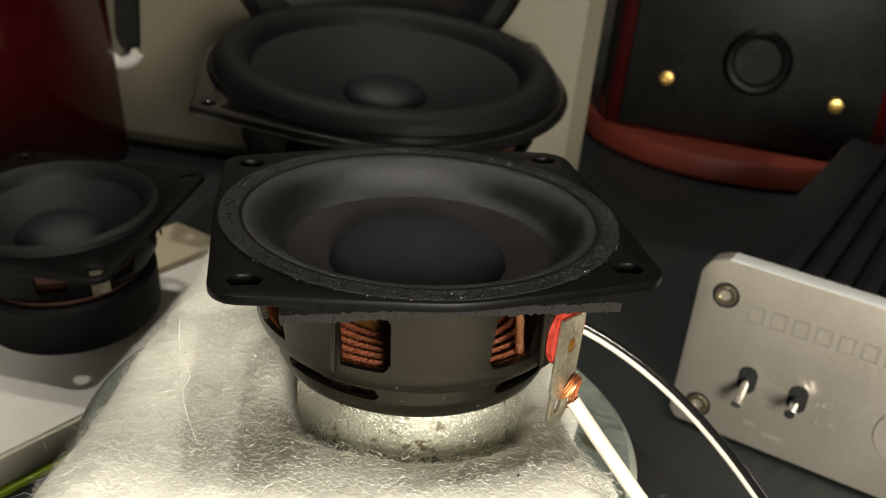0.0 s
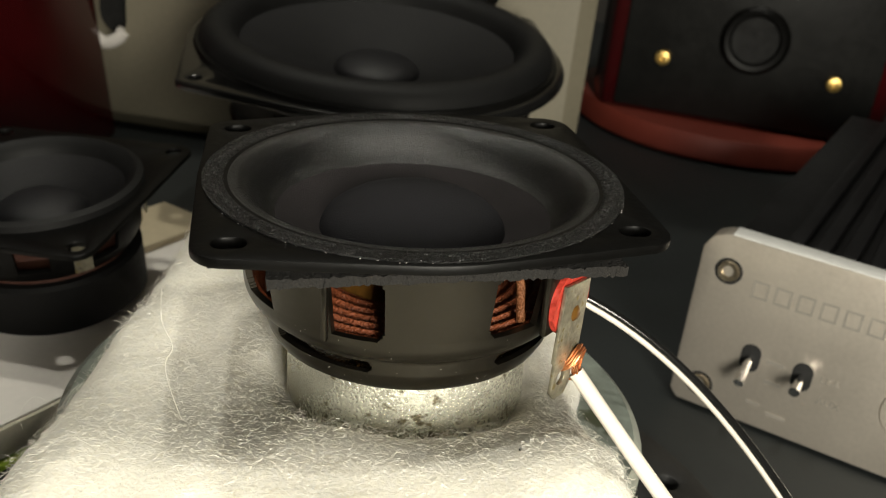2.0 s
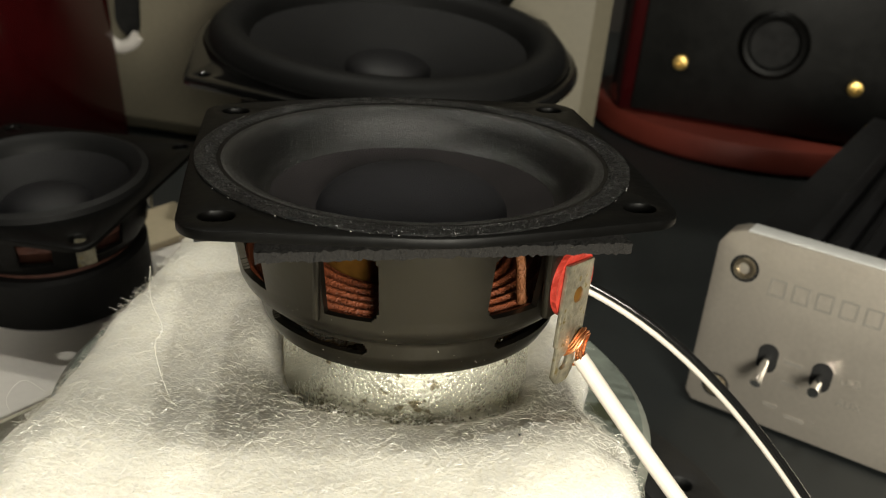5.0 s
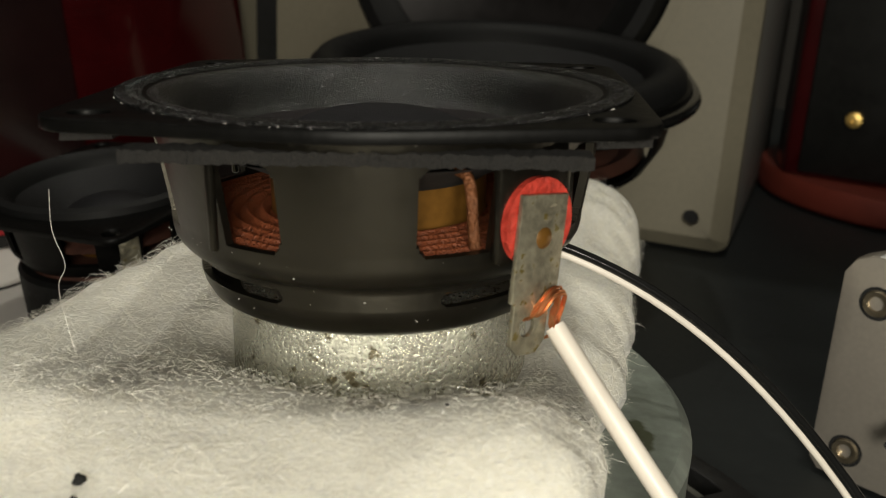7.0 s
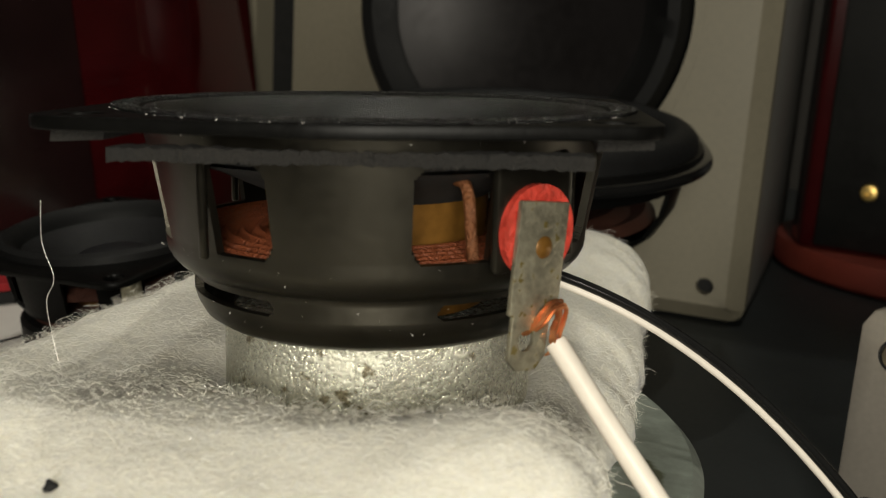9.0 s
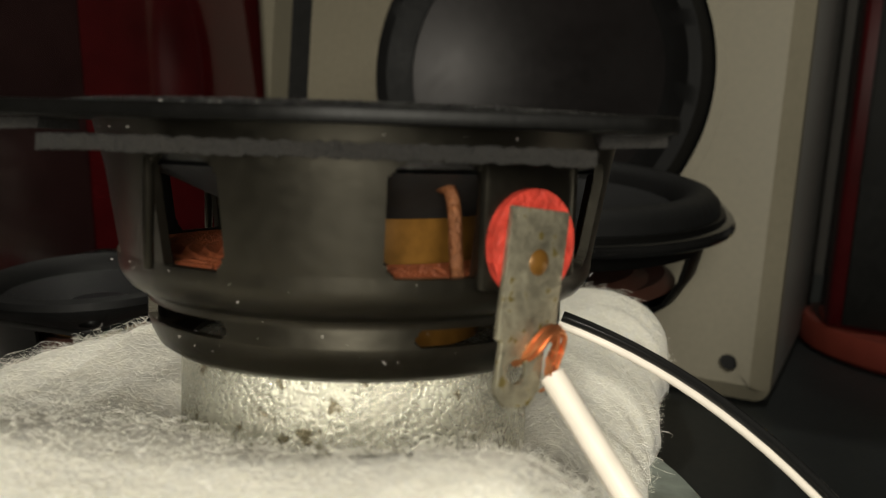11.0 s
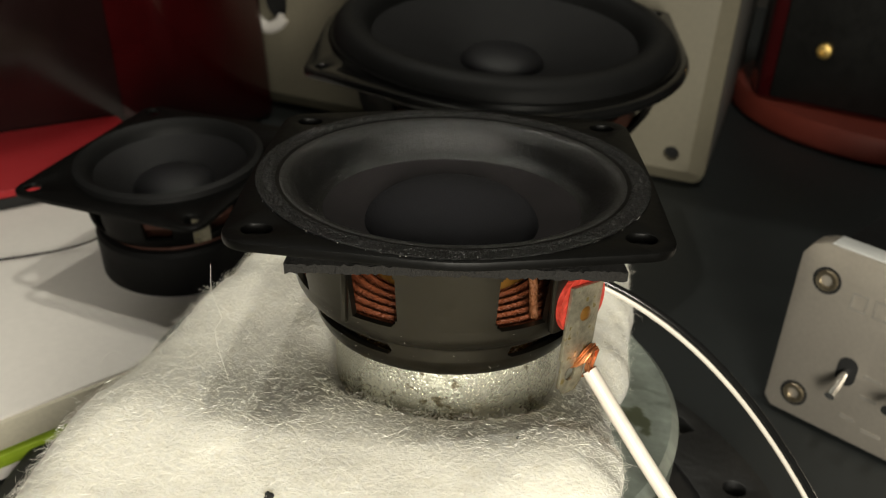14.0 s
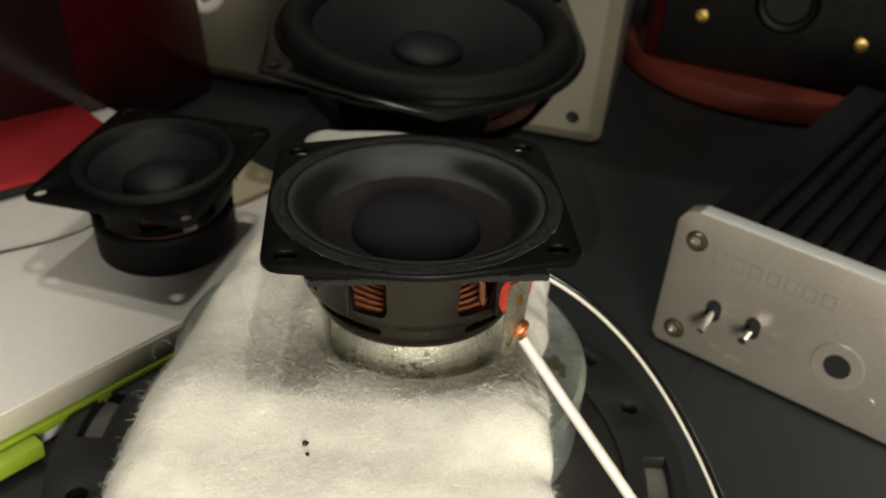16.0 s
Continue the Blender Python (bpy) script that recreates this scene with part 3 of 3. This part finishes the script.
pad = wadding()
fibres(pad, 62000, 11)
for way in (((-43, 112, 50), (-46.5, 113, 51), (-48, 111, 49.5), (-47, 109.5, 48)), ((-44, 98, 49), (-47.5, 99, 48), (-49, 101, 46.5), (-47.8, 103, 46))):
    part("stray_fibre", tube(smooth_path(way, 6), 0.02, 6), M_FIBRE, pad)
part("stray_fibre", tube(smooth_path([(-25.5, 109, 51), (-27.5, 110, 56), (-28.1, 110, 59.9), (-27.1, 110, 62.6), (-28.4, 110, 66.3), (-28.4, 110, 70.9)], 6), 0.03, 6), M_FIBRE, pad)
for lx, ly, r in ((-11.6, 87.5, 0.55), (-10.7, 85.2, 0.35), (18, 101, 0.22)):
    t = thing("lint_speck", lx, ly, wad_height(lx, ly) + 0.25, label="tiny dark lint speck on the wadding", category="lint", group="lint specks")
    bm = bmesh.new()
    bmesh.ops.create_icosphere(bm, subdivisions=2, radius=r)
    for v in bm.verts:
        v.co *= 1 + 0.6 * noise.noise(v.co * 4 + Vector((lx, ly, 0)))
    part("speck", bm, M_DARK, t)


# ---- upturned woofer below the wadding ----
def woofer():
    t = thing("woofer", -3.5, 137, 0, label="large upturned woofer with grey-green magnet and black cast frame", category="loudspeaker driver")
    part("magnet", lathe([(0, 40), (45.5, 40), (47, 38.6), (47, 23), (46, 22), (0, 22)], 96), M_GREEN_ZINC, t, "grey-green plated round magnet back")
    part("frame_neck", lathe([(36, 22), (40, 16), (56, 7), (63, 5), (63, 3), (36, 3)], 96, True), M_CAST, t)
    outline = circle(0, 0, 78, 120)
    holes = []
    for k in range(16):
        a0 = 2 * math.pi * k / 16
        if k % 2:
            holes.append(circle(70.5 * math.cos(a0), 70.5 * math.sin(a0), 2.4, 16))
        else:
            arc = [(r * math.cos(a0 + d), r * math.sin(a0 + d)) for r, ds in ((67.5, (-0.12, -0.06, 0, 0.06, 0.12)), (73.5, (0.12, 0.06, 0, -0.06, -0.12))) for d in ds]
            holes.append(arc)
    part("frame_rim", plate(outline, [circle(0, 0, 62, 96)] + holes, 0.4, 6, 0.4), M_CAST, t)
    part("gasket", plate(circle(0, 0, 75, 96), [circle(0, 0, 65.5, 96)], 0.6, 2.2), M_GASKET, t, "grey card gasket seen through the slots")
    return t


woofer()


# ---- amplifier ----
def amplifier():
    t = thing("amplifier", 75, 205.5, 0, 0, 0, -32.7, "compact desktop amplifier with brushed silver front and black finned body", "amplifier")
    W, H = 104.0, 47.0
    outline = [(-2.6, 3.0), (-0.6, 0.8), (W - 2, 0.8), (W, 3), (W, H - 5), (W - 4.5, H), (2.2, H), (-0.8, H - 1.4), (-2.6, H - 4.5)]
    part("front_panel", plate(outline, [], -6.5, 0, 0.5), M_ALU, t, "brushed silver front panel with clipped corners", place=at(0, 0, 0, 90, 0, 0))
    # Thin pale strip added as painted lamp light, not a separate edge.
    part("lit_top_strip", box(W - 9, 6.1, 0.25, 0.1), M_ALU_TOP_LIT, t, "pale strip, lamp light painted on the panel top", place=at(W / 2 - 1.2, 3.25, H - 0.02))
    part("body", box(W - 5, 150, H - 5, 0.8), M_FIN, t, place=at(W / 2, 82, 2.6))
    for k in range(13):
        part("fin", box(3.4, 148, 2.6, 0.5), M_FIN, t, place=at(16 + k * 6.0, 82, H - 2.6))
    for x, z in ((4.5, 38.2), (4.3, 7.0), (W - 6.4, 38.2), (W - 6.4, 7.0)):
        # Flat dark rings, plates and a disc paint the shade of uncut openings.
        s = part("panel_screw", lathe([(0, -0.3), (1.3, -0.3), (1.5, 0.5), (2.4, 0.6), (2.7, 0), (2.7, -0.4)], 32), M_STEEL, t, "", place=at(x, -0.1, z, 90, 0, 0))
        part("screw_recess", lathe([(2.7, 0.05), (3.3, 0.08)], 32), M_DARK, s, "", place=at(x, -0.05, z, 90, 0, 0))
    for x, z, tip in ((14.4, 18.6, -3.6), (26.6, 18.4, -0.6)):
        slot = hull2d(circle(x, z + 1.2, 2.3, 20) + circle(x, z - 1.6, 2.3, 20))
        sw = part("switch_slot", plate(slot, [], 0, 0.12), M_DARK, t, "", place=at(0, -0.02, 0, 90, 0, 0))
        lever = part("toggle_lever", tube([(x, 0, z), (x, -2.5, z + tip * 0.3), (x, -7.5, z + tip)], lambda u: 0.75 + 0.5 * u, 16), M_CHROME, sw, "chrome toggle lever")
    jack = part("jack_ring", lathe([(3.6, 0.1), (3.8, 0.5), (7.0, 0.5), (7.3, 0.1)], 48), M_ALU, t, "", place=at(51.4, 0, 18.0, 90, 0, 0))
    part("jack_hole", lathe([(0, 0.12), (3.8, 0.12), (3.8, 0)], 32), M_DARK, jack, "", place=at(51.4, -0.3, 18.0, 90, 0, 0))
    # maker's mark as plain bars, small legends
    for k in range(7):
        x = 12.6 + k * 5.2
        mark = plate([(x - 1.9, 33.6), (x + 1.9, 33.6), (x + 1.9, 38.0), (x - 1.9, 38.0)], [[(x - 1.4, 34.1), (x + 1.4, 34.1), (x + 1.4, 37.5), (x - 1.4, 37.5)]], 0, 0.06)
        part("mark_box", mark, M_PRINT, t, "", 0, place=at(0, -0.02, 0, 90, 0, 0))
    for x, z, w in ((20.2, 18.6, 4.0), (20.6, 13.4, 4.0), (17.5, 6.6, 3.4), (23.4, 5.2, 4.6)):
        part("legend_bar", box(w, 0.1, 0.9), M_PRINT, t, "", place=at(x, -0.06, z))
    for text, x, z in (("USB", 30.4, 18.4), ("AUX", 30.9, 13.0)):
        cu = bpy.data.curves.new("legend", "FONT")
        cu.body, cu.size, cu.extrude = text, 0.0026, 0.00004
        tmp = new("legend_text", cu)
        me = bpy.data.meshes.new_from_object(tmp.evaluated_get(bpy.context.evaluated_depsgraph_get()))
        bpy.data.objects.remove(tmp)
        ob = new("legend", me)
        me.materials.clear()
        me.materials.append(M_PRINT)
        ob.parent, ob.matrix_basis = t, pose(x / 1000, -0.0001, z / 1000, 90, 0, 0)
    part("headphone_sign", tube([(62.0 + 1.7 * math.cos(a), -0.05, 10.8 + 1.7 * math.sin(a)) for a in (k * math.pi / 10 for k in range(-1, 12))], 0.18, 6), M_PRINT, t)
    for k in range(4):
        part("foot", lathe([(0, 2.6), (4, 2.6), (4.2, 0.4), (3.8, 0.1), (0, 0.1)], 24), M_RUBBER, t, place=at(12 if k % 2 else W - 12, 20 if k < 2 else 140, 0))
    return t


amplifier()


# ---- beige speaker cabinet behind ----
def beige_cabinet():
    t = thing("speaker_cabinet", 61, 343, 0, 0, 0, 170.4, "beige speaker cabinet with a black-rimmed polished cone", "loudspeaker")
    W, H = 215.0, 270.0
    cx, cz = 84.0, 101.0
    slot = hull2d(circle(182, 44, 8.5, 24) + circle(182, 220, 8.5, 24))
    corner = [(-3 + 5 - 5 * math.cos(a), 1 + 5 - 5 * math.sin(a)) for a in (k * math.pi / 12 for k in range(7))]
    front = plate(corner + [(W, 1), (W, H), (-3, H)], [circle(cx, cz, 60.5, 96), circle(10.2, 13.2, 2.9, 24), slot], 0, 14, 0.0, 6.0)
    part("baffle", front, M_BEIGE, t, "beige painted front baffle with bevelled edges", place=at(0, 0, 0, 90, 0, 0))
    part("cabinet_body", box(W, 170, H - 4, 3), M_GREYSIDE, t, "pale grey cabinet body", place=at(W / 2 - 3, -101, 1.5))
    part("cutout_bevel", lathe([(60.5, -13), (60.5, 0.3), (64, 0.3), (64, -0.5)], 128), M_BEIGE, t, place=at(cx, 0, cz, -90, 0, 0))
    ring = lathe([(60.2, -6), (59.4, 1), (57, 6.0), (53, 6), (48, 2.5), (45, 1.5), (45, -6)], 128)
    part("rubber_ring", ring, M_RUBBER, t, "wide black rubber surround", place=at(cx, 0, cz, -90, 0, 0))
    part("polished_cone", lathe([(46, 1.2), (44, 0.6), (30, -5), (14, -10), (0, -10.5)], 128), M_CONE_SHINE, t, "shiny grey cone", place=at(cx, 0, cz, -90, 0, 0))
    # Dark blocks hide the grey body and paint the shade inside hole and slot.
    part("hole_shade", box(7.5, 1, 7.5, 0.2), M_DARK, t, "", place=at(10.2, -4.5, 9.5))
    part("slot_shade", box(20, 2, 200), M_DARK, t, "", place=at(182, -13, 33))
    # White colour paints the light caught by the rounded bottom of the beige slot.
    part("lit_slot_lip", tube(smooth_path([(174.6, 0.2, 40), (177, 0.4, 36.8), (182, 0.6, 34.6), (187, 0.4, 36.8), (189.5, 0.2, 40)], 5), 2.6, 12), M_PAPER, t, "rounded slot lip, coloured white to paint its highlight")
    return t


beige_cabinet()


# ---- rear driver ----
def rear_driver():
    t = thing("loudspeaker_driver", -10, 288, 66, 6, 0, 0, "larger black loudspeaker driver with wide rubber surround", "loudspeaker driver")
    ears = [(62 * math.cos(radians(a)), 62 * math.sin(radians(a))) for a in (-139, 41, 131)]
    outline = hull2d(circle(0, 0, 56, 96) + [p for x, y in ears for p in circle(x, y, 4, 16)] + circle(10, -57, 3, 12))
    part("flange", plate(outline, [circle(0, 0, 47, 96)] + [circle(x * 0.98, y * 0.98, 1.8, 16) for x, y in ears], -5, -2.6, 0.6), M_GLOSS_EDGE, t, "glossy black stamped flange")
    part("rolled_lip", lathe([(55.4 + 1.1 * math.cos(a), -4.4 + 1.3 * math.sin(a)) for a in (k * math.pi / 6 for k in range(12))], 128, True), M_GLOSS_EDGE, t, "glossy rolled edge of the flange")
    part("flange_lip", lathe([(54, -2.6), (53.6, -1.4), (50, -1.2), (47, -1.4)], 128), M_BLACK, t)
    part("surround", lathe([(52.5, -1.6), (52, 1.2), (50, 3.2), (47, 4.0), (44, 3.2), (42, 1.0), (41, -1.5), (40.6, -2.4)], 128), M_RUBBER, t, "wide black half-roll surround")
    part("cone", lathe([(41.2, -1.6), (30, -5.5), (18, -9.5), (12, -11)], 96), M_CONE_FAR, t)
    part("dust_cap", lathe([(13 * math.cos(u * math.pi / 2 / 10), -10.5 + 5 * math.sin(u * math.pi / 2 / 10)) for u in range(11)], 64), M_DOME_FAR, t)
    part("basket", shell([(50, -4), (49.5, -10), (48, -17), (44, -24), (38, -29), (34, -30)], 1.2, 120, lambda az, r, z: -24 < z < -9 and (az % 60) < 40), M_BLACK, t)
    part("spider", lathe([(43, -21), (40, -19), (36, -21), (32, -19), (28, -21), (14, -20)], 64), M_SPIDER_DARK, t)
    part("magnet", lathe([(0, -30), (33, -30), (35, -32), (35, -58), (33, -60.6), (0, -60.6)], 96), M_CAST, t)
    return t


rear_driver()


# ---- left driver ----
def left_driver():
    t = thing("loudspeaker_driver", -79, 206, 16.6, 6.0, -2.5, -10, "small black loudspeaker driver with square flange standing on white card", "loudspeaker driver")
    ears = [(sx * 22.0, sy * 23.6) for sx in (-1, 1) for sy in (-1, 1)]
    outline = hull2d(circle(0, 0, 25.5, 96) + [p for x, y in ears for p in circle(x, y, 4, 24)])
    part("flange", plate(outline, [circle(0, 0, 22.5, 96)] + [circle(x, y, 1.9, 16) for x, y in ears], 26.6, 27.8, 0.25), M_BLACK, t)
    part("surround", lathe([(23.2, 27.8), (23.0, 29.2), (21.6, 29.8), (20.2, 29.0), (19.2, 27.4), (18.6, 26.0)], 96), M_RUBBER, t)
    part("cone", lathe([(19.0, 26.5), (15, 23.5), (10.6, 20.5), (9.6, 20)], 96), M_CONE_FAR, t)
    part("dust_cap", lathe([(10.2 * math.cos(u * math.pi / 2 / 10), 20.6 + 4.4 * math.sin(u * math.pi / 2 / 10)) for u in range(11)], 64), M_DOME_FAR, t)
    part("basket", shell([(22.8, 26.6), (22.4, 24), (22.0, 21), (21.4, 17), (19.5, 14), (16, 12.6)], 0.8, 120, lambda az, r, z: 16.5 < z < 24.5 and in_window(az)), M_BLACK, t)
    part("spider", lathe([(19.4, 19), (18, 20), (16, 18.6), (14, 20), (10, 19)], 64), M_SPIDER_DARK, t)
    part("coil_former", lathe([(9.4, 21), (9.4, 13), (8.8, 13), (8.8, 21)], 48, True), M_FORMER, t)
    part("magnet", lathe([(0, 12.5), (20.0, 12.5), (20.8, 11.6), (20.8, 1), (19.8, 0), (0, 0)], 96), M_RUBBER, t, "black ring magnet")
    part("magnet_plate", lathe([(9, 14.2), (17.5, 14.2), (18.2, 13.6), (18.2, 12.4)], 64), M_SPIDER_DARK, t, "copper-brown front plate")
    for az in (-40, 40):
        part("terminal_tab", box(0.6, 4, 8, 0.15), M_TIN, t, "", place=at(0, 0, 0, 0, 0, az) @ at(22.6, 0, 16))
    return t


left_driver()


# ---- card box, folder and red book ----
t = thing("card_box", -91, 122, 8, 0, 0, 56, "flat cream cardboard box with white top on the desk", "box")
part("box_body", box(205, 138, 6.6, 0.5), M_PAPER_SIDE, t, "cream board side", place=at(19.5, 69, 0))
part("lid", box(204, 137, 0.8, 0.2), M_PAPER, t, "smooth white top sheet", place=at(19.5, 69.3, 6.4))
# Thin tube added for a dark line on the card; not known as wire.
t = thing("thin_line", 0, 0, 0, label="thin dark line added across the white card", category="wire")
part("strand", tube(smooth_path([(-150, 168, 15.9), (-123, 189, 15.8), (-110, 199.5, 16.2), (-102, 205, 19), (-97, 207, 24)], 8), 0.3, 8), M_THIN_LINE, t)
t = thing("folder", -91, 122, 4.2, 0, 0, 56, "lime green plastic folder under the white box", "folder")
part("cover", box(200, 134, 3.0, 0.4), M_GREEN, t, place=at(20, 66.5, 0))
part("spine_clip", box(60, 4.4, 4.6, 0.6), M_GREEN, t, "thick lime green clip", place=at(-23.5, -3.4, -2.2))
t = thing("paper_stack", -91, 122, 0.3, 0, 0, 56, "thin stack of white paper under the folder", "paper")
part("sheets", box(190, 132, 3.2, 0.2), M_PAPER, t, place=at(25, 67, 0))
t = thing("card_flap", -67, 246, 15.3, 0, 0, 56, "tan piece of thick card behind the small driver", "card")
part("card", box(26, 20, 2.0, 0.3), M_CARTON, t)
t = thing("book", -138, 218, 15.4, 0, 0, 49, "thin red book with a black underside", "book")
part("cover", box(150, 47, 2.2, 0.4), M_REDBOOK, t, place=at(-26, 23.5, 3.4))
part("back_cover", box(150, 47, 3.2, 0.3), M_DARK, t, "black underside", place=at(-26, 23.5, 0))


# ---- dark red cabinet behind the small driver ----
t = thing("speaker_cabinet", -133, 296, 0, 0, 0, 0, "glossy dark red lacquered speaker cabinet", "loudspeaker")
lean = Matrix.Shear("XY", 4, (-0.12, 0.0))
part("cabinet_body", plate([(21, 67), (0, 0), (-118, -134), (-240, -30), (-130, 150)], [], 0.4, 300, 2.5), M_RED_DEEP, t, "", place=lean)
panel = box(168, 2.4, 296, 0.8)
part("front_panel", panel, M_BLACK_LACQUER, t, "mirror-like black-brown front panel", place=lean @ at(-60.5, -69.5, 1.5, 0, 0, 48.6))


# ---- round-based red speaker with black back ----
def red_speaker():
    t = thing("speaker_cabinet", 161, 471, 0, 0, 0, -16, "red lacquered speaker with black back panel on a round base", "loudspeaker")
    part("base", lathe([(0, 0.4), (74, 0.4), (76, 2), (76, 9.5), (74.5, 12), (0, 12)], 128), M_RED_BASE, t, "red lacquered round base")
    D = [(-58.5, -48), (65.5, -48)] + [(3.5 + 68 * math.cos(radians(a)), -30 + 85 * math.sin(radians(a))) for a in range(0, 181, 10)]
    part("cabinet_body", plate(hull2d(D), [], 12.2, 260, 2), M_RED, t)
    part("back_panel", box(112, 3, 240, 1), M_BLACK_GLOSS, t, "black back panel", place=at(3.5, -49.2, 14))
    port = part("port", lathe([(9, 0), (9, -3), (11, 2.2), (13, 2.6), (15, 1), (15, 0)], 64), M_BLACK, t, "black port flare", place=at(4, -50.8, 52, 90, 0, 0))
    # Dark disc painted for the unlit depth of the port.
    part("port_hole", lathe([(0, 0.3), (10, 0.3), (10, 0)], 48), M_DARK, port, place=at(4, -50.8, 52, 90, 0, 0))
    for x in (-34, 41):
        part("brass_screw", lathe([(0, 0.4), (1, 0.4), (1.2, 1.8), (3, 1.6), (3.6, 0.4), (3.6, 0)], 32), M_GOLD, t, place=at(x, -50.8, 38.5, 90, 0, 0))
    return t


red_speaker()
